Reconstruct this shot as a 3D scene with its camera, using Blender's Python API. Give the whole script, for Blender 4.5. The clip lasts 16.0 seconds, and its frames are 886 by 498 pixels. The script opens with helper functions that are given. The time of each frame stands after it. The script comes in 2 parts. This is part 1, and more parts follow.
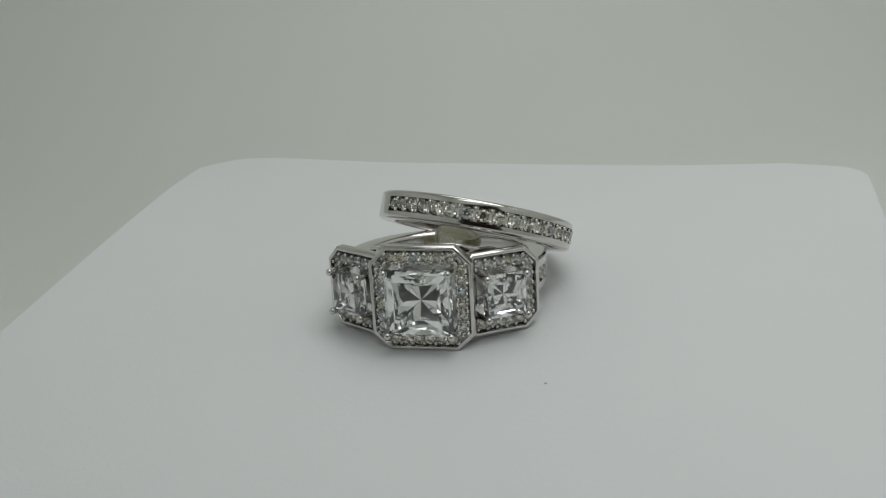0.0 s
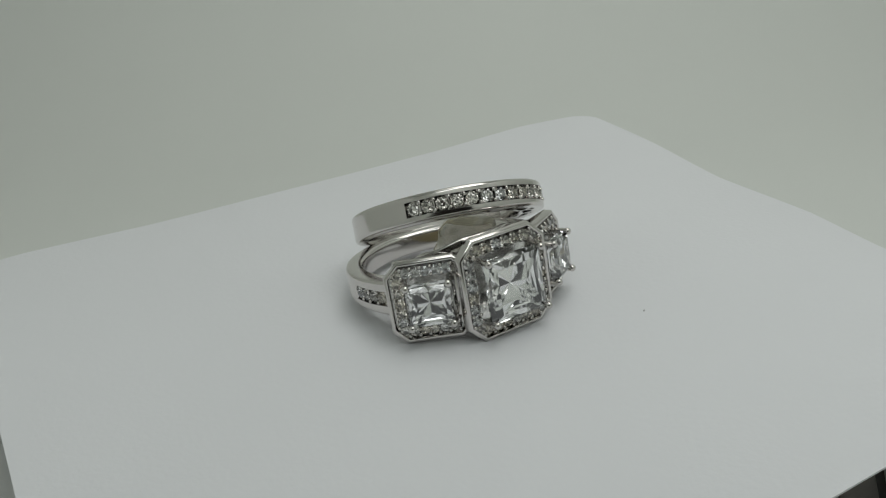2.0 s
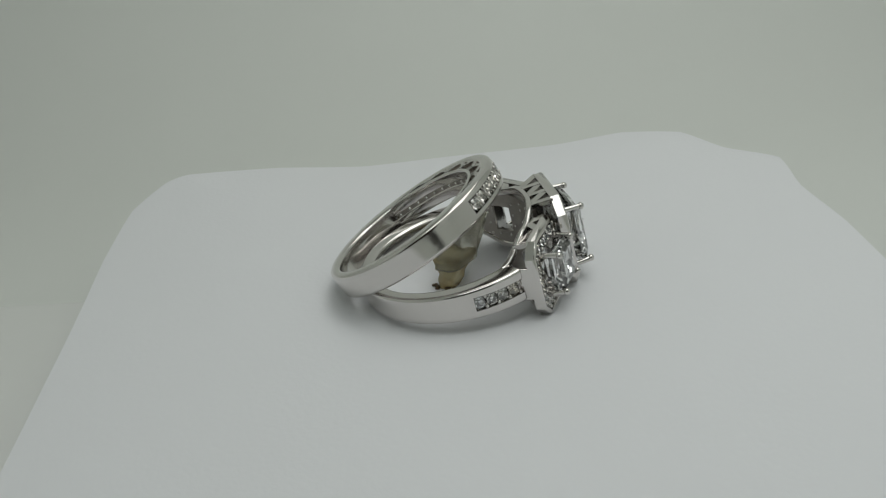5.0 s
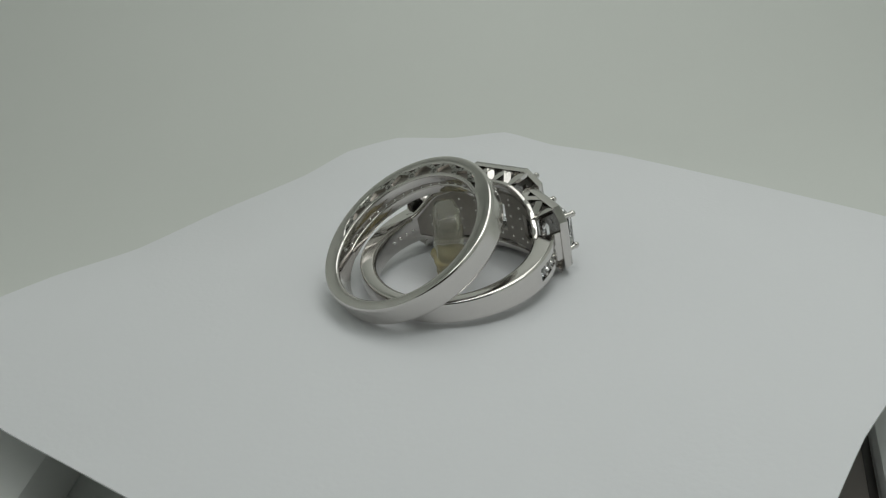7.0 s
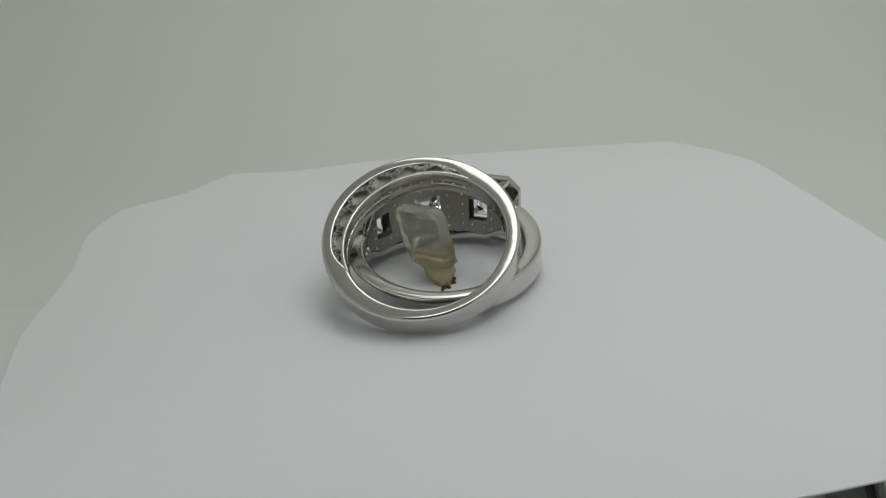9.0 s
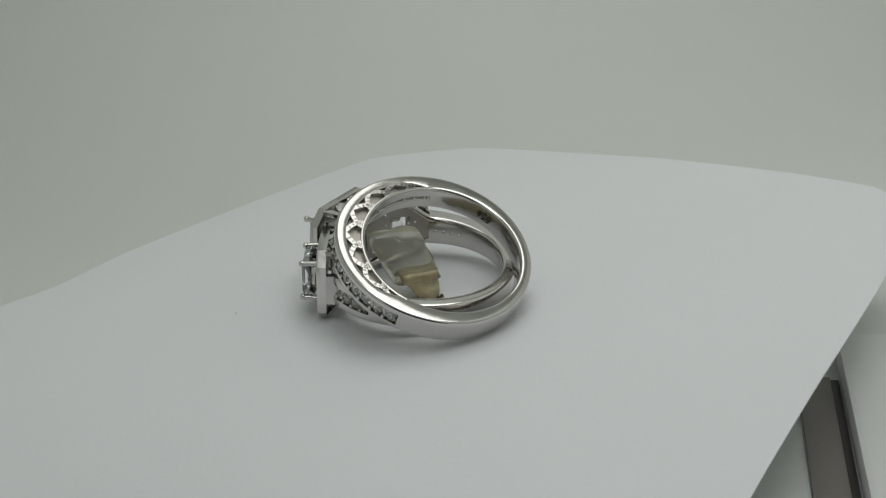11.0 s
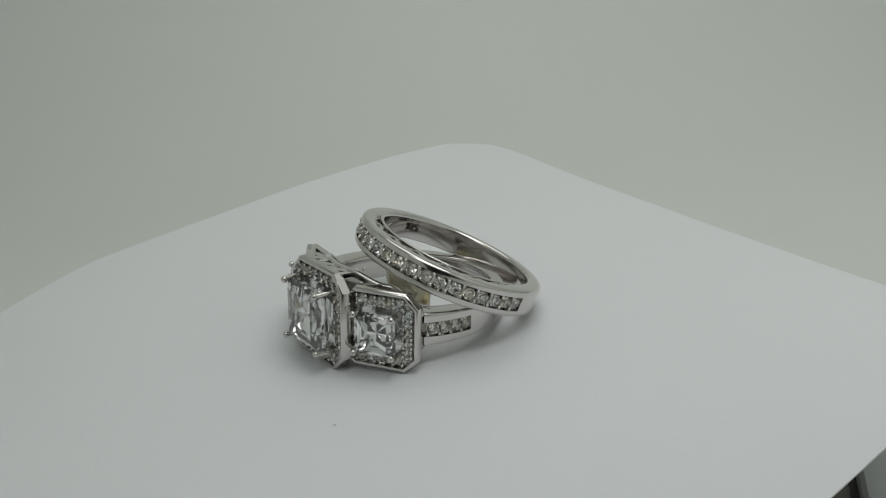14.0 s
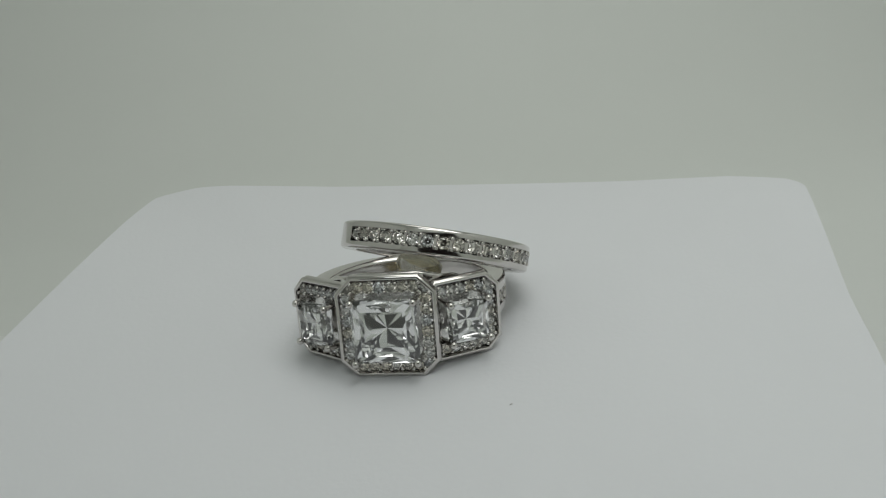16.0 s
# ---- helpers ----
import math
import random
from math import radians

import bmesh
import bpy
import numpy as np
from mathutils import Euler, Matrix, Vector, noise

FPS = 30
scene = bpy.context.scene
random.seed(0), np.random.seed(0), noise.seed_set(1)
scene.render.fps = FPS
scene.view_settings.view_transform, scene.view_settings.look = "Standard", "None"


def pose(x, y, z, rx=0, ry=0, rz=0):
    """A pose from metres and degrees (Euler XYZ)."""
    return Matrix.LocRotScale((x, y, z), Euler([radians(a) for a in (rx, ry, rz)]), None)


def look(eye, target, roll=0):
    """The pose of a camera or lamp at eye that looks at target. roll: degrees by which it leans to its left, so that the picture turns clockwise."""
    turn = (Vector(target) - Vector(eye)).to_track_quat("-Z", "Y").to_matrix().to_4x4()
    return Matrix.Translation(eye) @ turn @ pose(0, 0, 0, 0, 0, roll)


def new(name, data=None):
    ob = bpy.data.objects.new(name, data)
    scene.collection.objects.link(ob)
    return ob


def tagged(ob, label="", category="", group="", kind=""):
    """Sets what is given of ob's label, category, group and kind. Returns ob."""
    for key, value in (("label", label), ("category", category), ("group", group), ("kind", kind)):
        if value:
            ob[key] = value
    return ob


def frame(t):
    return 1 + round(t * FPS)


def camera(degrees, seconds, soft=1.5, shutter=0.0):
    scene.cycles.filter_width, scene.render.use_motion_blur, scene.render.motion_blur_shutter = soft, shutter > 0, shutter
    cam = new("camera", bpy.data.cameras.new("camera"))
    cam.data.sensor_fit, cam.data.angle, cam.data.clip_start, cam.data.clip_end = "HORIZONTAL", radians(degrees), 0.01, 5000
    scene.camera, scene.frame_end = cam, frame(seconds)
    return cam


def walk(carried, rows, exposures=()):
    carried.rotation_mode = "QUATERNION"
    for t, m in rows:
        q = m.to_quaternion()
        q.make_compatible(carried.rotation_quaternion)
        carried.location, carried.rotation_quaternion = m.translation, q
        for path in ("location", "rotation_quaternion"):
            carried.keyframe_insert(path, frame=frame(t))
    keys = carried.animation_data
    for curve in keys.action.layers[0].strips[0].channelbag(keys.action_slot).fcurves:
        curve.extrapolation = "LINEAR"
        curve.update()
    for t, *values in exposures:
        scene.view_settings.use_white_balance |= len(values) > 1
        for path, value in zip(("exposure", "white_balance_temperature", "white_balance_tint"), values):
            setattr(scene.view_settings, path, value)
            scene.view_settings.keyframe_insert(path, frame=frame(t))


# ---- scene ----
# Lengths in the plan are millimetres; MM brings them to metres.
MM = 0.001
cam = camera(48.0, 16.0, soft=1.2)
# seconds, place of the hand-held camera, its three turns in degrees
PATH = [
    (0, -1.81, -88.19, 43.31, 65.66, 4.83, -2.4),
    (0.5, -1.4, -88.66, 43.49, 65.49, 5.11, -2.2),
    (1, -1.11, -89.89, 43.98, 65.35, 5.28, -2.05),
    (1.5, -0.87, -89.83, 44.08, 65.16, 4.95, -1.94),
    (2, -0.06, -89.46, 44.27, 65.06, 4.72, -1.89),
    (2.5, 0.04, -88.81, 43.97, 65.02, 5.2, -1.82),
    (3, 0.38, -89.08, 43.86, 65.07, 5.42, -1.92),
    (3.5, 0.86, -89.71, 44.32, 65.16, 5.55, -1.92),
    (4, 1.33, -89.31, 44.07, 65.04, 5.72, -2),
    (4.2, 1.45, -88.56, 44.07, 64.93, 5.6, -1.77),
    (6.3, 1.15, -88.42, 44.21, 65.17, 5.71, -1.95),
    (6.5, 1.28, -88.5, 44.17, 65.19, 5.69, -1.98),
    (7, 1.25, -89.69, 44.85, 65.11, 5.34, -1.91),
    (7.5, 1.68, -89.28, 44.65, 65.1, 5.08, -1.96),
    (8, 1.3, -89.01, 44.26, 65.03, 4.98, -2.09),
    (8.5, 1.08, -88.28, 44.09, 64.98, 4.84, -2.12),
    (8.7, 0.82, -89.17, 44.1, 65.19, 5.03, -2.24),
    (10.8, 1.24, -89.63, 44.33, 65.57, 5.02, -2.63),
    (11, 1.09, -90.11, 44.7, 65.95, 5.25, -2.88),
    (11.5, 1.65, -90.02, 45.79, 65.82, 5.59, -3.06),
    (12, 1.78, -90.49, 46.56, 65.68, 5.74, -2.97),
    (12.5, 2.03, -90.74, 47.11, 65.75, 5.46, -2.8),
    (13, 1.49, -90.69, 45.91, 66.05, 5.27, -2.83),
    (13.5, 1.66, -90.52, 45.83, 66.31, 5.39, -2.87),
    (14, 1.31, -89.6, 45.82, 66.21, 5.72, -3.11),
    (14.5, 1.44, -90.05, 46.28, 66.09, 5.81, -3.31),
    (15, 1.39, -90.4, 46.5, 65.86, 5.91, -3.25),
    (15.5, 1.47, -90.51, 46.45, 65.71, 5.71, -3.34),
    (16, 1.23, -89.82, 46.31, 65.68, 5.53, -3.38),
]
walk(cam, [(t, pose(x * MM, y * MM, z * MM, rx, ry, rz)) for t, x, y, z, rx, ry, rz in PATH])
# seconds and degrees of the turntable
TURN = [(0, 1.33), (0.5, 12.21), (1, 23.29), (1.5, 34.47), (2, 45.37), (2.5, 56.68), (3, 68.08), (3.5, 79.21), (4, 90.44), (4.2, 94.59), (6.3, 142.82), (6.5, 147.30), (7, 158.58), (7.5, 169.69), (8, 181.39), (8.5, 192.82), (8.7, 197.58), (10.8, 245.50), (11, 250.44), (11.5, 261.60), (12, 272.73), (12.5, 283.68), (13, 295.44), (13.5, 306.71), (14, 318.52), (14.5, 329.99), (15, 341.21), (15.5, 352.60), (16, 364.14)]


# ---- world and lights ----
world = bpy.data.worlds.new("room")
scene.world = world
world.use_nodes = True
world.node_tree.nodes["Background"].inputs[0].default_value = (0.9, 0.95, 1.0, 1)
world.node_tree.nodes["Background"].inputs[1].default_value = 0.06


def area_lamp(name, eye, target, sx, sy, watts, colour):
    data = bpy.data.lights.new(name, "AREA")
    data.shape, data.size, data.size_y, data.energy, data.color = "RECTANGLE", sx * MM, sy * MM, watts, colour
    ob = new(name, data)
    ob.matrix_world = look([v * MM for v in eye], [v * MM for v in target])
    return ob


# the light strips under the roof of the photo box
area_lamp("light_strip", (38, 30, 178), (28, 25, 0), 190, 90, 0.081, (0.985, 1.0, 0.965))
area_lamp("light_strip", (26, -62, 174), (14, -35, 0), 170, 40, 0.054, (0.965, 1.0, 1.0))


# ---- materials ----
def material(name):
    m = bpy.data.materials.new(name)
    m.use_nodes = True
    return m, m.node_tree.nodes, m.node_tree.links, m.node_tree.nodes["Principled BSDF"]


def plain(name, colour, rough, metal=0.0, spread=0.08, scale=400.0, bump=0.0, bump_scale=2500.0, rough_spread=0.1):
    """A surface with variation at two scales: cloudy colour, and fine relief."""
    m, n, l, p = material(name)
    tc = n.new("ShaderNodeTexCoord")
    big = n.new("ShaderNodeTexNoise")
    big.inputs["Scale"].default_value, big.inputs["Detail"].default_value = scale, 4
    l.new(tc.outputs["Object"], big.inputs["Vector"])
    ramp = n.new("ShaderNodeMapRange")
    ramp.inputs["To Min"].default_value, ramp.inputs["To Max"].default_value = 1 - spread, 1 + spread
    l.new(big.outputs["Fac"], ramp.inputs["Value"])
    mul = n.new("ShaderNodeVectorMath")
    mul.operation = "SCALE"
    mul.inputs[0].default_value = colour
    l.new(ramp.outputs["Result"], mul.inputs["Scale"])
    l.new(mul.outputs["Vector"], p.inputs["Base Color"])
    p.inputs["Metallic"].default_value = metal
    r = n.new("ShaderNodeMapRange")
    r.inputs["To Min"].default_value, r.inputs["To Max"].default_value = rough * (1 - rough_spread), rough * (1 + rough_spread)
    fine = n.new("ShaderNodeTexNoise")
    fine.inputs["Scale"].default_value, fine.inputs["Detail"].default_value = bump_scale, 3
    l.new(tc.outputs["Object"], fine.inputs["Vector"])
    l.new(fine.outputs["Fac"], r.inputs["Value"])
    l.new(r.outputs["Result"], p.inputs["Roughness"])
    if bump:
        b = n.new("ShaderNodeBump")
        b.inputs["Strength"].default_value, b.inputs["Distance"].default_value = bump, 0.0001
        l.new(fine.outputs["Fac"], b.inputs["Height"])
        l.new(b.outputs["Normal"], p.inputs["Normal"])
    return m


SILVER = plain("polished_silver", (0.645, 0.62, 0.60), 0.13, 1.0, 0.06, 300, 0.08, 1200, 0.6)
# Darker than the polished silver: the inner sides' dark reflections, put into the colour.
SILVER_SHADED = plain("silver_shaded", (0.40, 0.375, 0.345), 0.42, 1.0, 0.14, 500, 0.3, 2500, 0.4)
SILVER_CUT = plain("bright_cut_silver", (0.82, 0.81, 0.79), 0.25, 1.0, 0.06, 600, 0.3, 3000, 0.3)
STAMP = plain("dark_stamp", (0.06, 0.05, 0.04), 0.5, 0.6)
PAPER = plain("white_paper", (0.80, 0.808, 0.832), 0.75, 0.0, 0.012, 60, 0.25, 1800)
BOX_WHITE = plain("photo_box_white", (0.74, 0.76, 0.73), 0.6, 0.0, 0.03, 12, 0.1, 900)
RIM_WHITE = plain("white_plastic", (0.78, 0.79, 0.77), 0.35, 0.0, 0.02, 40, 0.05, 900)
TAUPE = plain("taupe_plastic", (0.22, 0.195, 0.18), 0.45, 0.0, 0.08, 200, 0.1, 3000)
DARK = plain("dark_groove", (0.045, 0.038, 0.034), 0.5, 0.0, 0.1, 200)
ROOM = plain("dim_room", (0.10, 0.075, 0.065), 0.9, 0.0, 0.2, 3)


def gem(name, ior, rough=0.0, colour=(1, 1, 1, 1)):
    m, n, l, p = material(name)
    n.remove(p)
    g = n.new("ShaderNodeBsdfGlass")
    g.inputs["IOR"].default_value, g.inputs["Roughness"].default_value, g.inputs["Color"].default_value = ior, rough, colour
    l.new(g.outputs[0], n["Material Output"].inputs["Surface"])
    return m


STONE = gem("cut_zirconia", 2.16, 0.035)
PAVE = gem("pave_zirconia", 2.1)


def vary_stones(m):
    """Small stones differ a little in tint, from warm to cool."""
    n, l = m.node_tree.nodes, m.node_tree.links
    info, ramp = n.new("ShaderNodeObjectInfo"), n.new("ShaderNodeValToRGB")
    ramp.color_ramp.elements[0].color, ramp.color_ramp.elements[1].color = (1.0, 0.98, 0.945, 1), (0.985, 0.99, 1.0, 1)
    l.new(info.outputs["Random"], ramp.inputs["Fac"])
    l.new(ramp.outputs["Color"], n["Glass BSDF"].inputs["Color"])


vary_stones(PAVE)


def wax_material(name, pale, deep, split, scale, rough, clear, relief):
    """Old setting wax: cloudy, part see-through, mottled between a pale and a deep colour."""
    m, n, l, p = material(name)
    tc = n.new("ShaderNodeTexCoord")
    big = n.new("ShaderNodeTexNoise")
    big.inputs["Scale"].default_value, big.inputs["Detail"].default_value = scale, 6
    l.new(tc.outputs["Object"], big.inputs["Vector"])
    ramp = n.new("ShaderNodeValToRGB")
    ramp.color_ramp.elements[0].position, ramp.color_ramp.elements[0].color = split[0], pale
    ramp.color_ramp.elements[1].position, ramp.color_ramp.elements[1].color = split[1], deep
    l.new(big.outputs["Fac"], ramp.inputs["Fac"])
    l.new(ramp.outputs["Color"], p.inputs["Base Color"])
    p.inputs["Roughness"].default_value, p.inputs["Transmission Weight"].default_value, p.inputs["IOR"].default_value = rough, clear, 1.4
    b = n.new("ShaderNodeBump")
    b.inputs["Strength"].default_value, b.inputs["Distance"].default_value = relief, 0.0003
    l.new(big.outputs["Fac"], b.inputs["Height"])
    l.new(b.outputs["Normal"], p.inputs["Normal"])
    return m


WAX = wax_material("cloudy_wax", (0.80, 0.80, 0.72, 1), (0.72, 0.66, 0.50, 1), (0.40, 0.75), 260, 0.16, 0.86, 0.4)
WAX_OLD = wax_material("yellowed_wax", (0.80, 0.72, 0.46, 1), (0.48, 0.35, 0.15, 1), (0.40, 0.72), 480, 0.25, 0.5, 0.5)
CRUMB = plain("dark_wax_crumbs", (0.10, 0.065, 0.03), 0.6, 0.0, 0.4, 900, 0.5, 2500)


# ---- builders ----
def mesh_of(name, bm, mat, sharp=38):
    bmesh.ops.recalc_face_normals(bm, faces=bm.faces[:])
    me = bpy.data.meshes.new(name)
    for v in bm.verts:
        v.co *= MM
    bm.to_mesh(me)
    bm.free()
    me.materials.append(mat)
    if sharp:
        for f in me.polygons:
            f.use_smooth = True
        me.set_sharp_from_angle(angle=radians(sharp))
    return me


def part(name, bm, mat, parent, label="", sharp=38):
    ob = new(name, mesh_of(name, bm, mat, sharp))
    ob.parent = parent
    return tagged(ob, label)


def share(name, me, parent, m):
    ob = new(name, me)
    ob.parent = parent
    ob.matrix_local = m
    return ob


def slab(bm, lo, hi, bevel=0.0):
    """A box from corner lo to corner hi with bevelled edges."""
    made = bmesh.ops.create_cube(bm, size=1)["verts"]
    for v in made:
        v.co = Vector([a + (b - a) * (c + 0.5) for a, b, c in zip(lo, hi, v.co)])
    if bevel:
        edges = list({e for v in made for e in v.link_edges})
        bmesh.ops.bevel(bm, geom=edges, offset=bevel, segments=2, affect="EDGES", profile=0.5)
    return bm


def sweep(bm, profile, a0, a1, n, whole=False):
    """Sweeps a closed loop of (radius, height) round the z axis; angles in degrees from +y towards +x."""
    loops = []
    for i in range(n if whole else n + 1):
        a = radians(a0 + (a1 - a0) * i / n)
        loops.append([bm.verts.new((r * math.sin(a), r * math.cos(a), z)) for r, z in profile(math.degrees(a))])
    pairs = list(zip(loops, loops[1:])) + ([(loops[-1], loops[0])] if whole else [])
    for p, q in pairs:
        for j in range(len(p)):
            k = (j + 1) % len(p)
            bm.faces.new((p[j], p[k], q[k], q[j]))
    if not whole:
        bm.faces.new(loops[0])
        bm.faces.new(loops[-1][::-1])
    return bm


def bar(bm, a, b, r, sides=6):
    """A round bar from a to b."""
    a, b = Vector(a), Vector(b)
    m = (b - a).to_track_quat("Z", "Y").to_matrix().to_4x4()
    m.translation = (a + b) / 2
    bmesh.ops.create_cone(bm, cap_ends=True, segments=sides, radius1=r, radius2=r, depth=(b - a).length, matrix=m)
    return bm


def ball(bm, c, r, seg=10):
    bmesh.ops.create_uvsphere(bm, u_segments=seg, v_segments=max(5, seg // 2 + 1), radius=r, matrix=Matrix.Translation(c))
    return bm


def princess_stone(h, crown, depth):
    """A square stone: girdle half width h in the xz plane, table towards +y."""
    bm = bmesh.new()
    dirs = ((1, 1), (-1, 1), (-1, -1), (1, -1))
    ring = lambda pts, y: [bm.verts.new((x, y, z)) for x, z in pts]

    def square(s, cuts, pull):
        pts = []
        for k in range(4):
            (ax, az), (bx, bz) = dirs[k], dirs[(k + 1) % 4]
            for c, w in zip(cuts, pull):
                pts.append(((ax + (bx - ax) * c) * s * w, (az + (bz - az) * c) * s * w))
        return pts

    cuts = (0, 0.5)
    top = ring(square(h * 0.70, cuts, (1, 1)), crown)
    mid = ring(square(h * 0.87, cuts, (1, 1.05)), crown * 0.60)
    g1 = ring(square(h, cuts, (1, 1)), 0.03 * h)
    g2 = ring(square(h, cuts, (1, 1)), -0.04 * h)
    p1 = ring(square(h * 0.55, cuts, (1, 0.90)), -depth * 0.51)
    tip = bm.verts.new((0, -depth, 0))
    bm.faces.new(top)
    for lo, hi in ((top, mid), (mid, g1), (g1, g2), (g2, p1)):
        for j in range(8):
            k = (j + 1) % 8
            if j % 2:
                bm.faces.new((lo[j], lo[k], hi[j])), bm.faces.new((lo[k], hi[k], hi[j]))
            else:
                bm.faces.new((lo[j], lo[k], hi[k])), bm.faces.new((lo[j], hi[k], hi[j]))
    for j in range(8):
        bm.faces.new((p1[j], p1[(j + 1) % 8], tip))
    return bm


def round_stone(r):
    """A small round stone, table towards +y."""
    bm = bmesh.new()
    n = 8
    loop = lambda rr, y, o: [bm.verts.new((rr * math.cos(2 * math.pi * (i + o) / n), y, rr * math.sin(2 * math.pi * (i + o) / n))) for i in range(n)]
    top, mid, gir, pav, tip = loop(r * 0.54, r * 0.36, 0.5), loop(r * 0.80, r * 0.22, 0), loop(r, 0, 0.5), loop(r * 0.52, -r * 0.46, 0), bm.verts.new((0, -r * 0.86, 0))
    bm.faces.new(top)
    for j in range(n):
        k = (j + 1) % n
        bm.faces.new((top[j], mid[k], top[k]))
        bm.faces.new((top[j], gir[j], mid[k])), bm.faces.new((top[j], mid[j], gir[j]))
        bm.faces.new((mid[k], gir[j], gir[k]))
        bm.faces.new((gir[j], pav[j], pav[k])), bm.faces.new((gir[j], pav[k], gir[k]))
        bm.faces.new((pav[j], pav[k], tip))
    return bm


def facing(x, y, z, angle):
    """A placement whose +y looks outwards at angle degrees from +y towards +x."""
    return Matrix.Translation((x * MM, y * MM, z * MM)) @ Matrix.Rotation(-radians(angle), 4, "Z")


def octagon(hx, hz, c):
    return [(hx - c, hz), (hx, hz - c), (hx, -hz + c), (hx - c, -hz), (-hx + c, -hz), (-hx, -hz + c), (-hx, hz - c), (-hx + c, hz)]


def frame_wall(hx, hz, c, wall, depth):
    """The rim round a halo: an eight-sided tube, front at y = 0, with rounded front edge."""
    bm = bmesh.new()
    steps = ((0, -depth), (0, -0.16), (0.10, -0.03), (wall * 0.5, 0.0), (wall - 0.08, -0.03), (wall, -0.16), (wall, -depth))
    loops = [[bm.verts.new((x, y, z)) for x, z in octagon(hx - s, hz - s, c - 0.45 * s)] for s, y in steps]
    for p, q in zip(loops, loops[1:] + loops[:1]):
        for j in range(8):
            k = (j + 1) % 8
            bm.faces.new((p[j], p[k], q[k], q[j]))
    return bm


def halo_plate(hx, hz, c, hole, y0, y1):
    """The plate under the halo stones with its square opening."""
    bm = bmesh.new()
    out, inn = octagon(hx, hz, c), [(hole, hole), (hole, hole), (hole, -hole), (hole, -hole), (-hole, -hole), (-hole, -hole), (-hole, hole), (-hole, hole)]
    inn = [(x + (0.01 if i in (1, 2) else -0.01 if i in (5, 6) else 0), z) for i, (x, z) in enumerate(inn)]
    loops = [[bm.verts.new((x, y, z)) for x, z in pts] for pts, y in ((out, y0), (inn, y0), (inn, y1), (out, y1))]
    for p, q in zip(loops, loops[1:] + loops[:1]):
        for j in range(8):
            k = (j + 1) % 8
            bm.faces.new((p[j], p[k], q[k], q[j]))
    return bm


# ---- the photo box ----
FLOOR = -14.0


def structure(name, bm, mat, label, category, sharp=0):
    ob = new(name, mesh_of(name, bm, mat, sharp))
    return tagged(ob, label, category, kind="structure")


def back_sweep():
    """Floor of the box, curving up into the back wall, as one thick sheet."""
    bm = bmesh.new()
    pts = [(-140, FLOOR)]
    for i in range(13):
        a = radians(90 * i / 12)
        pts.append((70 + 70 * math.sin(a), FLOOR + 70 - 70 * math.cos(a)))
    pts.append((140, 190))
    back = [(y + (6 if z > FLOOR + 1 else 0), z - 6) for y, z in pts]
    loop = pts + back[::-1]
    a = [bm.verts.new((-125, y, z)) for y, z in loop]
    b = [bm.verts.new((125, y, z)) for y, z in loop]
    n = len(loop)
    for i in range(n):
        bm.faces.new((a[i], a[(i + 1) % n], b[(i + 1) % n], b[i]))
    for s in (a, b):
        for i in range(len(pts) - 1):
            bm.faces.new((s[i], s[i + 1], s[n - 2 - i], s[n - 1 - i]))
    return bm


structure("floor", back_sweep(), BOX_WHITE, "white photo box floor sweeping up to the back", "backdrop", 60)
structure("wall_west", slab(bmesh.new(), (-131, -116, FLOOR - 6), (-125, 146, 190)), BOX_WHITE, "plain white side wall of the photo box", "wall")
structure("wall_east", slab(bmesh.new(), (125, -116, FLOOR - 6), (131, 146, 190)), BOX_WHITE, "plain white side wall of the photo box", "wall")
structure("ceiling", slab(bmesh.new(), (-131, -116, 190), (131, 152, 196)), BOX_WHITE, "white roof of the photo box", "ceiling")
# Unseen panel, added so the rings reflect white around a dark opening.
front = bmesh.new()
for lo, hi in (((-125, -116, FLOOR), (125, -110, 8)), ((-125, -116, 94), (125, -110, 190)), ((-125, -116, 8), (-54, -110, 94)), ((58, -116, 8), (125, -110, 94))):
    slab(front, lo, hi)
structure("reflector_front", front, BOX_WHITE, "unseen white front panel with an opening, added to shape reflections", "wall")


def floor_rail():
    """Taupe strip, dark groove and rounded white bar that run along the box floor."""
    rail = new("floor_rail")
    rail.matrix_world = pose(32.1 * MM, -20 * MM, FLOOR * MM, 0, 0, -17)
    tagged(rail, "taupe and white plastic rail along the box floor", "rail")
    part("strip", slab(bmesh.new(), (0, -66, 0), (3.25, 19.5, 0.5), 0.1), TAUPE, rail, "taupe plastic strip")
    part("groove", slab(bmesh.new(), (3.27, -66, 0), (4.1, 19.5, 0.2), 0.05), DARK, rail, "dark groove")
    part("bar", slab(bmesh.new(), (4.12, -66, 0), (18, 26, 2.6), 0.9), RIM_WHITE, rail, "rounded white plastic bar")
    return rail


floor_rail()
panel = new("floor_panel", mesh_of("floor_panel", slab(bmesh.new(), (-40, -62, 0), (0, 34, 6), 0.5), RIM_WHITE))
panel.matrix_world = pose(-38.5 * MM, -15 * MM, FLOOR * MM, 0, 0, -5.2)
tagged(panel, "low white plastic panel on the box floor", "panel")
room = bmesh.new()
slab(room, (-900, -1100, -500), (900, -1090, 900))
structure("wall_room", room, ROOM, "dim brown wall of the room", "wall")


# ---- things on the turntable ----
TURNING = []


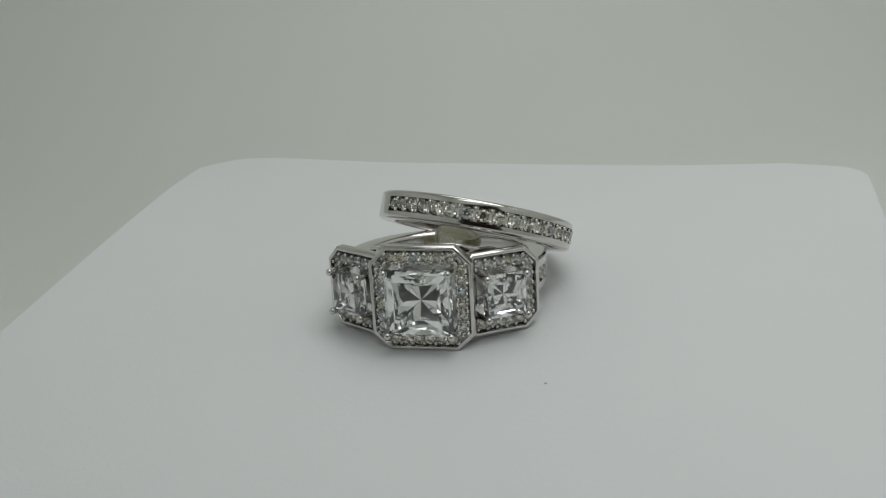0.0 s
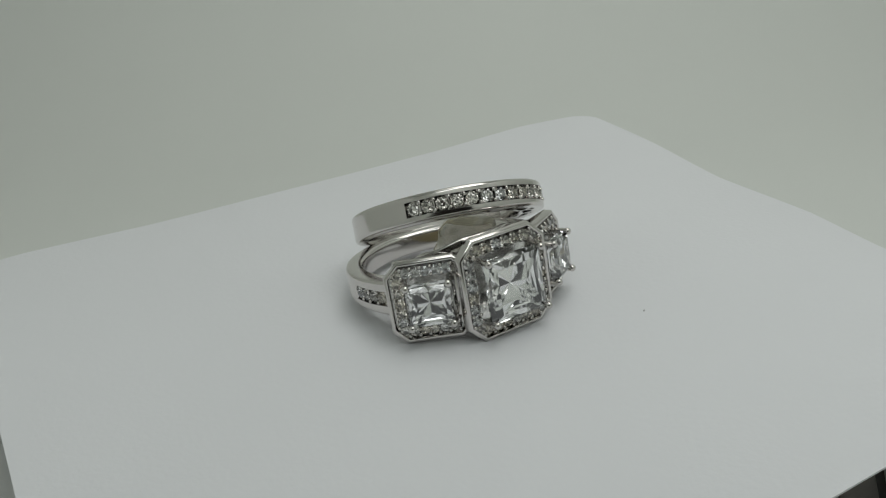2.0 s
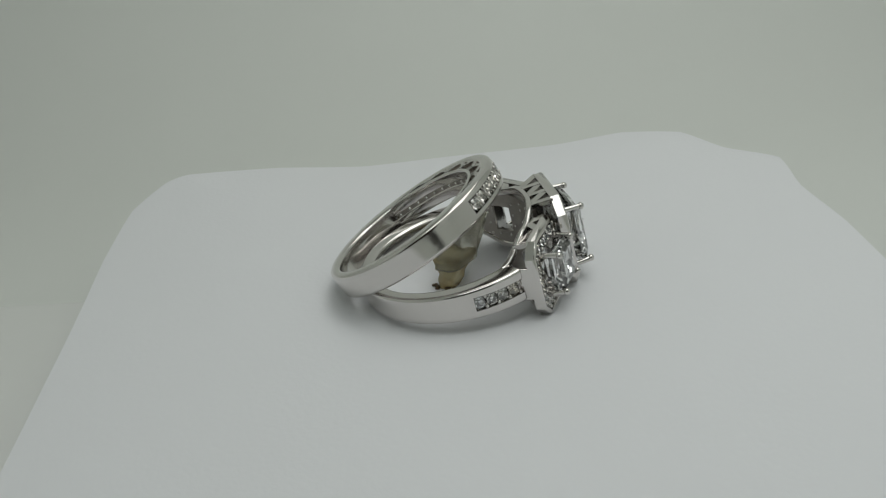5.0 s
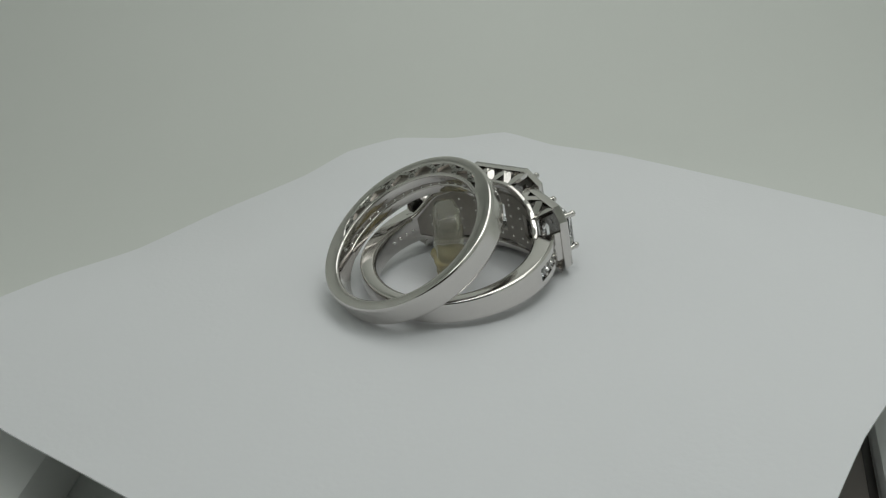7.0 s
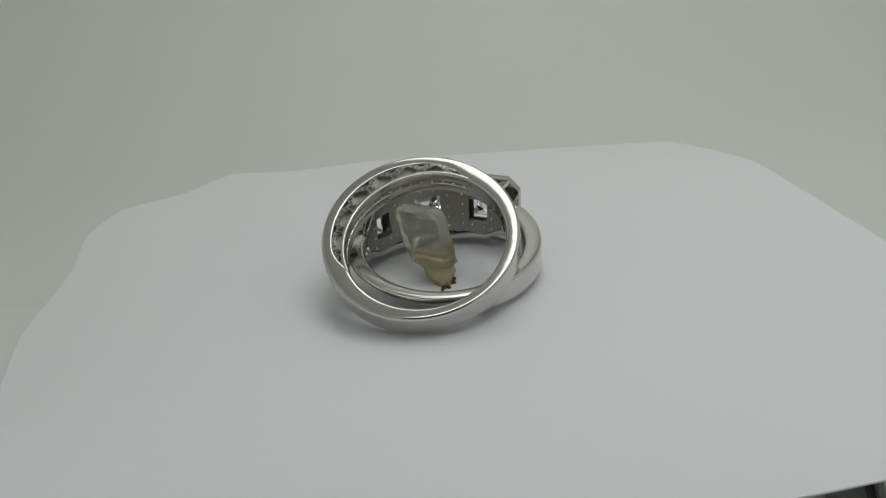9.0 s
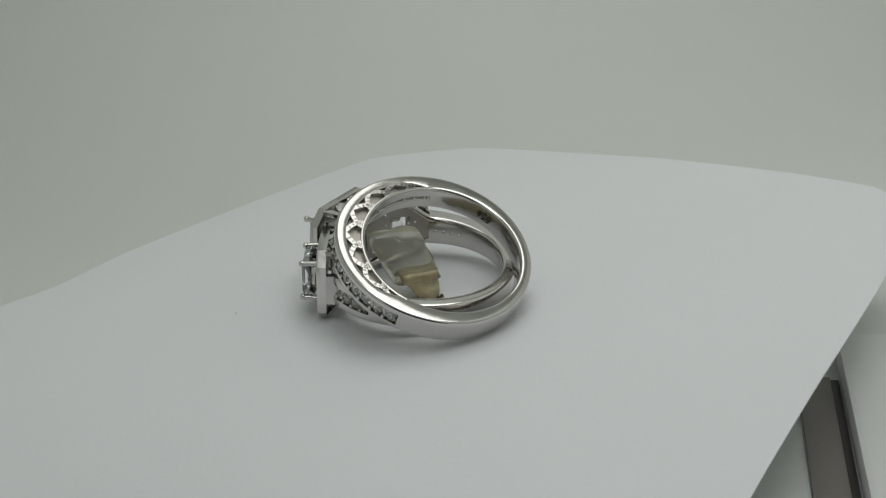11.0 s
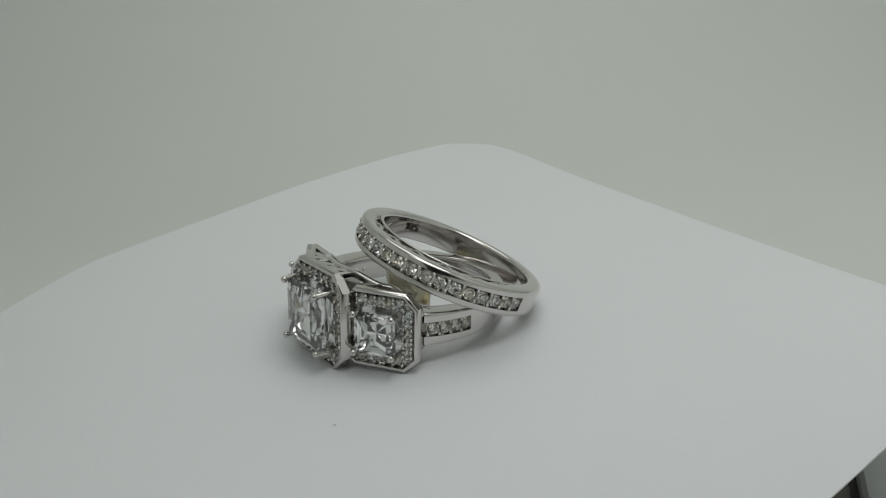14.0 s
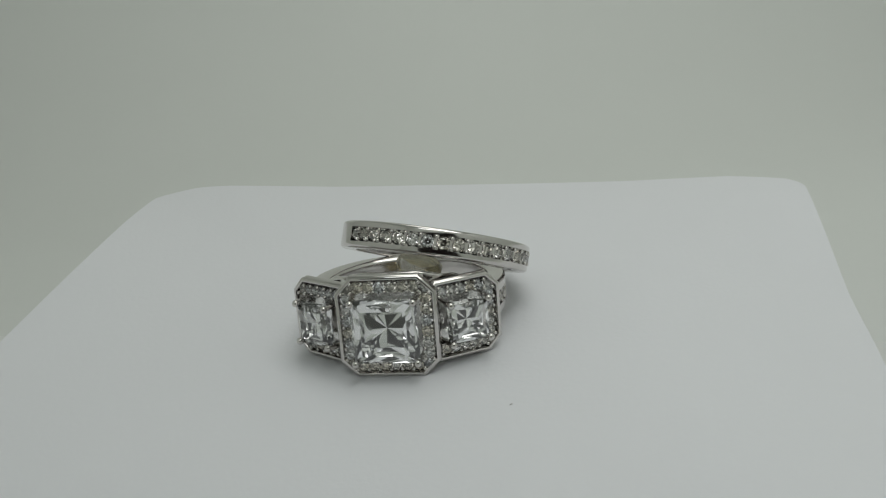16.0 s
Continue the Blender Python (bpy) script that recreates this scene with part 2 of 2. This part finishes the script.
def paper_sheet():
    """A cut sheet of paper that droops and curls a little at its edges."""
    rim = [(48.2, 16, .1), (47.2, 19.4, 0), (42, 24.7, -.8), (30.6, 29.8, -1.6), (20, 33.2, -1.6), (10.8, 36.2, -1.6), (-8, 42.6, -1.5), (-22.5, 47.2, -.9), (-27.4, 47.7, -.7), (-32.6, 44.3, -.2), (-35, 35, .5),
           (-38.8, 19.8, .8), (-43.2, 6.8, 0), (-48, -7.5, -1.1), (-48.6, -16, -2.0), (-47.4, -24.2, -2.7), (-40, -30.3, -3.2), (-26, -36.4, -2.6), (-10, -42.2, -1.7), (0, -45.2, -1.6),
           (7.8, -48.8, -1.2), (15, -46.2, -1.3), (23.4, -45.6, -1.3), (28.8, -39.8, -1.5), (31.8, -31.5, -2.1), (38.6, -20, -2.9), (42, -6.7, -2.4), (45, 4.4, -.8)]
    n, k = len(rim), 6
    loop = []
    for i in range(n):
        a, b, c, d = [Vector(rim[(i + j - 1) % n]) for j in range(4)]
        for s in range(k):
            t = s / k
            cat = 0.5 * (2 * b + (c - a) * t + (2 * a - 5 * b + 4 * c - d) * t * t + (3 * b - a - 3 * c + d) * t ** 3)
            loop.append(b.lerp(c, t).lerp(cat, 0.4))
    bm = bmesh.new()
    flat = -0.7
    steps = [0.05, 0.25, 0.45, 0.55, 0.65, 0.74, 0.82, 0.88, 0.94, 0.98, 1.0]

    def at(v, s, dz):
        bend = max(0.0, (s - 0.5) / 0.5) ** 1.6
        wave = 0.10 * noise.noise((v.x * s * 0.05, v.y * s * 0.05, 3)) * min(1, max(0, (s - 0.45) * 3))
        return (v.x * s, v.y * s, v.z * bend + flat * (1 - bend) + wave + dz)

    tops = [[bm.verts.new(at(v, s, 0)) for v in loop] for s in steps]
    bots = [[bm.verts.new(at(v, s, -0.16)) for v in loop] for s in steps]
    m = len(loop)
    for stack in (tops, bots):
        for p, q in zip(stack, stack[1:]):
            for j in range(m):
                bm.faces.new((p[j], p[(j + 1) % m], q[(j + 1) % m], q[j]))
        c = bm.verts.new((0, 0, flat if stack is tops else flat - 0.16))
        for j in range(m):
            bm.faces.new((stack[0][j], stack[0][(j + 1) % m], c))
    for j in range(m):
        bm.faces.new((tops[-1][j], tops[-1][(j + 1) % m], bots[-1][(j + 1) % m], bots[-1][j]))
    ob = new("paper_sheet", mesh_of("paper_sheet", bm, PAPER, 60))
    return tagged(ob, "white paper sheet with soft uneven edges under the rings", "paper")


TURNING.append((paper_sheet(), Matrix()))


def turntable():
    top = new("turntable")
    tagged(top, "low white turntable hidden under the paper sheet", "turntable")
    bm = bmesh.new()
    bmesh.ops.create_cone(bm, cap_ends=True, segments=64, radius1=22, radius2=22, depth=3, matrix=Matrix.Translation((0, 0, -2.4)))
    part("disc", bm, RIM_WHITE, top)
    bm = bmesh.new()
    bmesh.ops.create_cone(bm, cap_ends=True, segments=48, radius1=17, radius2=15, depth=10.1, matrix=Matrix.Translation((0, 0, -8.95)))
    part("foot", bm, RIM_WHITE, top)
    return top


TURNING.append((turntable(), Matrix()))

ROUND = mesh_of("round_stone", round_stone(0.63), PAVE, 0)
ROUND_M = mesh_of("middle_round_stone", round_stone(0.56), PAVE, 0)
ROUND_S = mesh_of("small_round_stone", round_stone(0.50), PAVE, 0)


def head(ring, cx, cy, cz, angle, hx, hz, chamfer, stone_h, rise, pitch, label, bare=None):
    """One square setting with its stone, halo and prongs; front of the rim at (cx, cy). bare: the side without halo stones."""
    base = facing(cx, cy, cz, angle)
    setting = part("setting", frame_wall(hx, hz, chamfer, 0.40, 0.95), SILVER, ring, label)
    setting.matrix_local = base
    plate = part("halo_plate", halo_plate(hx - 0.3, hz - 0.3, chamfer - 0.1, stone_h * 0.62, -0.74, -0.92), SILVER_CUT, setting)
    stone = part("square_stone", princess_stone(stone_h, rise * 0.40, stone_h * 1.04), STONE, setting, "clear square faceted stone", 0)
    stone.matrix_local = Matrix.Translation((0, (rise * 0.53) * MM, 0))
    if bare is not None:
        sx = 1 if bare == 1 else -1
        part("ledge", slab(bmesh.new(), (min(sx * (stone_h + 0.06), sx * (hx - 0.38)), -0.95, -hz + 1.0), (max(sx * (stone_h + 0.06), sx * (hx - 0.38)), -0.45, hz - 1.0), 0.08), SILVER, setting)
    d = stone_h - 0.18
    for sx in (1, -1):
        for sz in (1, -1):
            bm = bmesh.new()
            bar(bm, (sx * (d + 0.18), -1.0, sz * (d + 0.18)), (sx * (d + 0.05), rise - 0.25, sz * (d + 0.05)), 0.26, 10)
            ball(bm, (sx * (d + 0.02), rise - 0.22, sz * (d + 0.02)), 0.34, 12)
            part("prong", bm, SILVER, setting)
    # the halo: stones along a square path, with grains of metal between them
    wx, wz = (hx - 0.42 + stone_h) / 2 + 0.02, (hz - 0.42 + stone_h) / 2 + 0.02
    grains = bmesh.new()
    k = 0
    for side, (sx, sz, ex, ez) in enumerate(((-wx, wz, wx, wz), (wx, wz, wx, -wz), (wx, -wz, -wx, -wz), (-wx, -wz, -wx, wz))):
        if side == bare:
            continue
        n = max(3, round(math.hypot(ex - sx, ez - sz) / pitch))
        for i in range(n):
            t = i / n
            x, z = sx + (ex - sx) * t, sz + (ez - sz) * t
            if i == 0:
                x, z = x * 0.96, z * 0.96
            share("halo_stone", ROUND_S if pitch < 1.0 else ROUND_M, setting, pose(x * MM, -0.22 * MM, z * MM, 0, 37 * k, 0))
            k += 1
            ox, oz = (0, 1) if sz == ez else (1, 0)
            t += 0.5 / n
            x, z = sx + (ex - sx) * t, sz + (ez - sz) * t
            for s in (0.40, -0.40):
                bar(grains, (x + ox * s, -0.78, z + oz * s), (x + ox * s, -0.12, z + oz * s), 0.13, 6)
                ball(grains, (x + ox * s, -0.12, z + oz * s), 0.19, 8)
    tagged(part("grain_setting", grains, SILVER, setting), kind="stuff")
    return setting


def strut(bm, a, b, wide=0.55, deep=0.5):
    """A flat bar of the openwork from a to b."""
    a, b = Vector(a), Vector(b)
    m = (b - a).to_track_quat("Y", "Z").to_matrix().to_4x4()
    m.translation = (a + b) / 2
    made = bmesh.ops.create_cube(bm, size=1, matrix=m @ Matrix.Diagonal((wide, (b - a).length + 0.2, deep, 1)))["verts"]
    return made


def rounded(r0, r1, h, inner_r, outer_r, groove=None):
    """A ring section from radius r0 to r1, half width h, with round corners; groove: its half width and depth in the outer face."""
    pts = []

    def corner(cr, cz, rad, a0):
        for i in range(5):
            a = radians(a0 + 22.5 * i)
            pts.append((cr + rad * math.cos(a), cz + rad * math.sin(a)))

    corner(r0 + inner_r, -h + inner_r, inner_r, 180)
    corner(r1 - outer_r, -h + outer_r, outer_r, 270)
    g, d = groove or (h - outer_r - 0.05, 0.0)
    pts.extend([(r1, -g), (r1 - d, -g + 0.01), (r1 - d, g - 0.01), (r1, g)])
    corner(r1 - outer_r, h - outer_r, outer_r, 0)
    corner(r0 + inner_r, h - inner_r, inner_r, 90)
    return pts


def shank_profile(a):
    """Section of the large ring at a degrees: outer radius and width grow towards the head."""
    back = min(1.0, max(0.0, (abs(((a + 180) % 360) - 180) - 60) / 120))
    ro = 9.25 + 0.85 * (1 - back) ** 1.5
    w = 2.25 + 1.05 * (1 - back) ** 1.6
    return ro, w


def engagement_ring():
    ring = new("engagement_ring")
    tagged(ring, "polished silver three-stone halo ring lying on white paper", "ring")
    ri = 7.9

    def section(a):
        ro, w = shank_profile(a)
        h = w / 2
        out = abs(((a + 180) % 360) - 180)
        return rounded(ri, ro, h, 0.45, 0.28, (min(0.70, h - 0.4), 0.85 if out < 90 else 0.0))

    bm = bmesh.new()
    sweep(bm, section, 62, 298, 118)
    low = -0.55
    part("shank", bm, SILVER, ring, "polished silver shank").location.z = low * MM
    for side in (1, -1):
        grains = bmesh.new()
        for i in range(4):
            a = side * (87 - 6.6 * i)
            ro, w = shank_profile(a)
            r = ro - 0.22
            share("channel_stone", ROUND, ring, facing(r * math.sin(radians(a)), r * math.cos(radians(a)), low, a))
            a2 = radians(a - side * 3.3)
            strut(grains, ((ro - 0.42) * math.sin(a2), (ro - 0.42) * math.cos(a2), low - 0.69), ((ro - 0.42) * math.sin(a2), (ro - 0.42) * math.cos(a2), low + 0.69), 0.46, 0.3)
            for z in (0.52, -0.52):
                bar(grains, ((ro - 0.78) * math.sin(a2), (ro - 0.78) * math.cos(a2), z + low), ((ro - 0.1) * math.sin(a2), (ro - 0.1) * math.cos(a2), z + low), 0.13, 6)
                ball(grains, ((ro - 0.1) * math.sin(a2), (ro - 0.1) * math.cos(a2), z + low), 0.19, 8)
        tagged(part("grain_setting", grains, SILVER, ring), kind="stuff")
    head(ring, 0, 10.85, -0.4, 0, 4.6, 4.75, 1.5, 2.97, 1.95, 1.04, "large square silver halo setting")
    for s in (1, -1):
        setting = head(ring, s * 6.58, 8.12, -0.6, s * 32, 3.8, 3.8, 1.25, 2.02, 1.75, 0.96, "small square silver halo setting", 3 if s > 0 else 1)
        flank = slab(bmesh.new(), (s * 3.3, -3.0, -1.6), (s * 3.7, -0.85, 1.6), 0.1)
        part("side_panel", flank, SILVER, setting)
    # the wall of the bore behind the settings, with a square window behind each stone
    wall = bmesh.new()

    def tall(a):
        f = min(1.0, max(0.0, (abs(a if a < 180 else a - 360) - 44) / 22))
        return -2.9 + 1.2 * f, 2.7 - 1.9 * f

    for a0, a1, low_z, high_z in ((-66, -47, None, None), (-47, -31, -1.5, 1.2), (-31, -10, None, None), (-10, 10, -1.8, 1.5),
                                  (10, 31, None, None), (31, 47, -1.5, 1.2), (47, 66, None, None)):
        bands = [lambda a: tall(a)] if low_z is None else [lambda a, z=low_z: (tall(a)[0], z), lambda a, z=high_z: (z, tall(a)[1])]
        for band in bands:
            sweep(wall, lambda a: [(8.02, band(a)[0]), (8.36, band(a)[0]), (8.36, band(a)[1]), (8.02, band(a)[1])], a0, a1, 8)
    part("gallery_wall", wall, SILVER_SHADED, ring, "dull silver inner wall with square windows, shade put into its colour")
    # Bright beads stand in for light showing through the drilled stone holes.
    light_dots = bmesh.new()
    for mid, half, zs in ((0, 15.5, (-2.2, -1.1, 0.2, 1.5, 2.2)), (-39, 12, (-1.9, -0.7, 0.5, 1.7)), (39, 12, (-1.9, -0.7, 0.5, 1.7))):
        for z in zs:
            for a in (mid - half, mid + half) + ((mid - 5, mid + 5) if abs(z) > 1.8 else ()):
                ball(light_dots, (8.0 * math.sin(radians(a)), 8.0 * math.cos(radians(a)), z), 0.15, 8)
    for a in (67.2, 73.8, 80.4, 87, -67.2, -73.8, -80.4, -87):
        ball(light_dots, (7.92 * math.sin(radians(a)), 7.92 * math.cos(radians(a)), low), 0.22, 8)
    tagged(part("light_dot", light_dots, SILVER_CUT, ring, "bright silver beads standing in for light through the stone holes"), kind="stuff")
    # openwork roof and floor between the bore and the settings
    for top in (1, -1):
        bm = bmesh.new()

        def height(a):
            """The rail follows the settings and sinks into the shank towards its ends."""
            b = abs(a if a < 180 else a - 360)
            mid, low_z, end = (3.55, 2.75, 0.75) if top > 0 else (-3.7, -3.2, -1.5)
            if b < 40:
                f = max(0.0, (b - 14) / 26)
                return mid + (low_z - mid) * f * f * (3 - 2 * f)
            f = min(1.0, (b - 40) / 26)
            return low_z + (end - low_z) * f * f * (3 - 2 * f)

        def rail(a):
            return [(r, z + height(a)) for r, z in rounded(ri, ri + 0.62, 0.36, 0.2, 0.2)]

        sweep(bm, rail, -66, 66, 60)
        part("gallery_rail", bm, SILVER, ring)
        for cx, cy, ang, hx, hz, cz, k in ((0, 10.85, 0, 3.1, 4.45, -0.4, 4), (6.58, 8.12, 32, 2.5, 3.55, -0.6, 3), (-6.58, 8.12, -32, 2.5, 3.55, -0.6, 3)):
            fx, fy = math.cos(radians(ang)), -math.sin(radians(ang))
            nx, ny = math.sin(radians(ang)), math.cos(radians(ang))
            for i in range(k):
                u = -hx + 2 * hx * i / (k - 1)
                head_end = (cx + fx * u - nx * 0.75, cy + fy * u - ny * 0.75, cz + top * hz)
                for j in (-1, 1):
                    v = u + j * hx / (k - 1)
                    if abs(v) > hx + 0.1:
                        continue
                    a = math.atan2(cx + fx * v - nx * 2.8, cy + fy * v - ny * 2.8)
                    bm = bmesh.new()
                    strut(bm, (8.3 * math.sin(a), 8.3 * math.cos(a), height(math.degrees(a))), head_end, 0.72, 0.42)
                    part("strut", bm, SILVER, ring)
    return ring


A_POSE = Matrix(((-0.9682, -0.2473, 0.0370, -1.35 * MM), (0.2501, -0.9576, 0.1431, -0.6 * MM), (0, 0.1478, 0.9890, 2.8 * MM), (0, 0, 0, 1)))
TURNING.append((engagement_ring(), A_POSE))


def wedding_band():
    ring = new("wedding_band")
    tagged(ring, "silver band with a row of clear stones, leaning on another ring", "ring")
    ro, rin, shift, h = 9.40, 7.68, 0.60, 1.32

    def inner(a, r=rin):
        a = radians(a)
        return -shift * math.cos(a) + math.sqrt(r * r - (shift * math.sin(a)) ** 2)

    def outer(a):
        """The band is a little deeper where the stones sit."""
        return ro + 0.55 * max(0.0, math.cos(radians(a))) ** 2

    def solid(a):
        return rounded(inner(a), outer(a), h, 0.34, 0.34)

    bm = bmesh.new()
    sweep(bm, solid, 77, 283, 110)
    part("shank", bm, SILVER, ring, "polished silver shank")
    g = 0.70

    def rail(a):
        f = min(1.0, max(0.0, (abs(a if a < 180 else a - 360) - 54) / 20)) ** 2
        return rounded((outer(a) - 1.15) * (1 - f) + (inner(a) + 0.1) * f, outer(a), h, 0.25, 0.34, (g, 0.85))

    bm = bmesh.new()
    sweep(bm, rail, -77, 77, 80)
    part("channel", bm, SILVER, ring, "silver channel with grain-set stones")

    # two thin rails line the bore, with a dull strip and bright beads between them
    for top in (1, -1):

        def lining(a):
            i = inner(a)
            return [(r, z + top * (h - 0.58)) for r, z in rounded(i, i + 0.40, 0.58, 0.18, 0.1)]

        bm = bmesh.new()
        sweep(bm, lining, -77, 77, 80)
        part("inner_rail", bm, SILVER, ring)

        def backing(a):
            lo, hi = sorted((top * (h - 0.50), top * (h - 0.62)))
            return [(inner(a) + 0.2, lo), (outer(a) - 0.9, lo), (outer(a) - 0.9, hi), (inner(a) + 0.2, hi)]

        bm = bmesh.new()
        sweep(bm, backing, -76, 76, 60)
        part("backing", bm, SILVER_SHADED, ring, "dull silver floor of the openwork, shade put into its colour")
    bm = bmesh.new()
    sweep(bm, lambda a: [(inner(a) + 0.12, -0.3), (inner(a) + 0.36, -0.3), (inner(a) + 0.36, 0.3), (inner(a) + 0.12, 0.3)], -76, 76, 60)
    part("lining", bm, SILVER_SHADED, ring, "dull silver lining under the stones, shade put into its colour")
    # As in the larger ring, beads in place of light through the holes.
    light_dots = bmesh.new()
    for i in range(18):
        a = -72.6 + 145.2 * i / 17
        r = inner(a) + 0.13
        ball(light_dots, (r * math.sin(radians(a)), r * math.cos(radians(a)), 0), 0.17, 8)
    tagged(part("light_dot", light_dots, SILVER_CUT, ring, "bright silver beads for light showing through the holes"), kind="stuff")
    # openwork: curved bars that cross between the two rails
    n = 7
    for top in (1, -1):
        for i in range(n):
            mid = -70 + 140 * (i + 0.5) / n
            for side in (1, -1):
                pts = []
                for j in range(6):
                    t = j / 5
                    a = mid + side * (11.0 * t ** 1.7 - 2.2)
                    r = (inner(a) + 0.25) * (1 - t) + (outer(a) - 1.0) * t
                    pts.append((r * math.sin(radians(a)), r * math.cos(radians(a)), top * (h - 0.24)))
                bm = bmesh.new()
                for p, q in zip(pts, pts[1:]):
                    strut(bm, p, q, 0.46, 0.40)
                part("strut", bm, SILVER, ring)
    grains = bmesh.new()
    k = 18
    for i in range(k):
        a = -72.6 + 145.2 * i / (k - 1)
        r = outer(a) - 0.2
        share("channel_stone", ROUND, ring, facing(r * math.sin(radians(a)), r * math.cos(radians(a)), 0, a))
        if i < k - 1:
            b = radians(a + 72.6 / (k - 1))
            r, sn, c = outer(math.degrees(b)), math.sin(b), math.cos(b)
            strut(grains, ((r - 0.38) * sn, (r - 0.38) * c, -0.69), ((r - 0.38) * sn, (r - 0.38) * c, 0.69), 0.46, 0.3)
            for z in (0.5, -0.5):
                bar(grains, ((r - 0.76) * sn, (r - 0.76) * c, z), ((r - 0.08) * sn, (r - 0.08) * c, z), 0.13, 6)
                ball(grains, ((r - 0.08) * sn, (r - 0.08) * c, z), 0.2, 8)
    tagged(part("grain_setting", grains, SILVER, ring), kind="stuff")
    # the fineness stamp on the inside
    curve = bpy.data.curves.new("stamp", "FONT")
    curve.body, curve.size, curve.extrude, curve.align_x, curve.align_y = "925", 1.15 * MM, 0.05 * MM, "CENTER", "CENTER"
    text = new("stamp", curve)
    text.parent = ring
    text.data.materials.append(STAMP)
    a = 121
    r = inner(a) - 0.13
    s, c = math.sin(radians(a)), math.cos(radians(a))
    # text faces the ring's middle, its top towards +z
    text.matrix_local = Matrix(((c, 0, -s, r * s * MM), (-s, 0, -c, r * c * MM), (0, 1, 0, 0.1 * MM), (0, 0, 0, 1)))
    tagged(text, "dark stamped fineness number")
    return ring


B_POSE = Matrix(((-0.9331, 0.2273, 0.2786, 1.98 * MM), (-0.0946, -0.9028, 0.4197, 1.85 * MM), (0.3469, 0.3652, 0.8639, 5.33 * MM), (0, 0, 0, 1)))
TURNING.append((wedding_band(), B_POSE))


def wax_lump():
    """A cloudy slab of wax that leans towards the settings, on a yellowed foot with dirt stuck to it."""
    lump = new("wax_lump")
    tagged(lump, "cloudy wax lump with a yellowed crumbling foot, inside the rings", "wax")

    def stack(foot, tip, wide, deep, rows, rough, seed, lowest):
        """Rounded slab from foot to tip; wide and deep: half sizes at the foot and at the tip."""
        bm, loops = bmesh.new(), []
        for i in range(rows + 1):
            t = i / rows
            c = Vector(foot).lerp(Vector(tip), t)
            w, d = wide[0] + (wide[1] - wide[0]) * t, deep[0] + (deep[1] - deep[0]) * t
            end = 0.84 if i == rows else 1.0
            loop = []
            for j in range(24):
                a = 2 * math.pi * j / 24
                ca, sa = math.cos(a), math.sin(a)
                u, v = end * w * math.copysign(abs(ca) ** 0.5, ca), end * d * math.copysign(abs(sa) ** 0.5, sa)
                x, y = 0.87 * u - 0.5 * v, 0.5 * u + 0.87 * v
                f = 1 + rough * noise.noise((x * 0.9 + seed, y * 0.9, t * 4))
                loop.append(bm.verts.new((c.x + x * f, c.y + y * f, max(lowest, c.z + rough * noise.noise((x, y, 7 + seed)) * (i > 0)))))
            loops.append(loop)
        for p, q in zip(loops, loops[1:]):
            for j in range(24):
                bm.faces.new((p[j], p[(j + 1) % 24], q[(j + 1) % 24], q[j]))
        bm.faces.new(loops[0]), bm.faces.new(loops[-1])
        return bm

    part("slab", stack((-0.35, -1.2, 1.5), (0.0, -3.2, 6.6), (1.35, 1.3), (2.4, 2.7), 8, 0.12, 0, -0.69), WAX, lump, "cloudy see-through wax", 60)
    part("foot", stack((-0.7, -0.2, -0.69), (-0.35, -1.15, 2.5), (0.75, 1.5), (1.0, 2.1), 12, 0.24, 5, -0.69), WAX_OLD, lump, "yellowed brown wax", 70)
    rnd = random.Random(4)
    for i in range(14):
        bm = bmesh.new()
        r = rnd.uniform(0.10, 0.26)
        a, d = rnd.uniform(0, 6.3), rnd.uniform(0.4, 1.5)
        ball(bm, (0, 0, 0), r, 7)
        for v in bm.verts:
            v.co *= 1 + 0.5 * noise.noise(v.co * 9 + Vector((i, 0, 0)))
            v.co += Vector((-0.85 + d * math.cos(a) * 0.8, 0.5 + d * math.sin(a), -0.72 + r * 0.7))
        part("crumb", bm, CRUMB, lump)
    return lump


TURNING.append((wax_lump(), Matrix()))


def lint():
    """A short dark fibre on the paper."""
    bm = bmesh.new()
    pts = [Vector((5.2, -19.2, -0.68)), Vector((5.32, -19.1, -0.66)), Vector((5.42, -19.15, -0.67))]
    for p, q in zip(pts, pts[1:]):
        bar(bm, p, q, 0.035, 5)
    return tagged(new("lint_speck", mesh_of("lint_speck", bm, TAUPE)), "tiny grey lint fibre lying on the white paper", "lint")


TURNING.append((lint(), Matrix()))


def motions():
    """The table turns once; all that lies on it turns with it."""
    rows = []
    for (t0, a0), (t1, a1) in zip(TURN, TURN[1:]):
        n = max(1, round((t1 - t0) / 0.5))
        rows += [(t0 + (t1 - t0) * i / n, a0 + (a1 - a0) * i / n) for i in range(n)]
    rows.append(TURN[-1])
    for ob, m in TURNING:
        walk(ob, [(t, Matrix.Rotation(radians(a), 4, "Z") @ m) for t, a in rows])


motions()
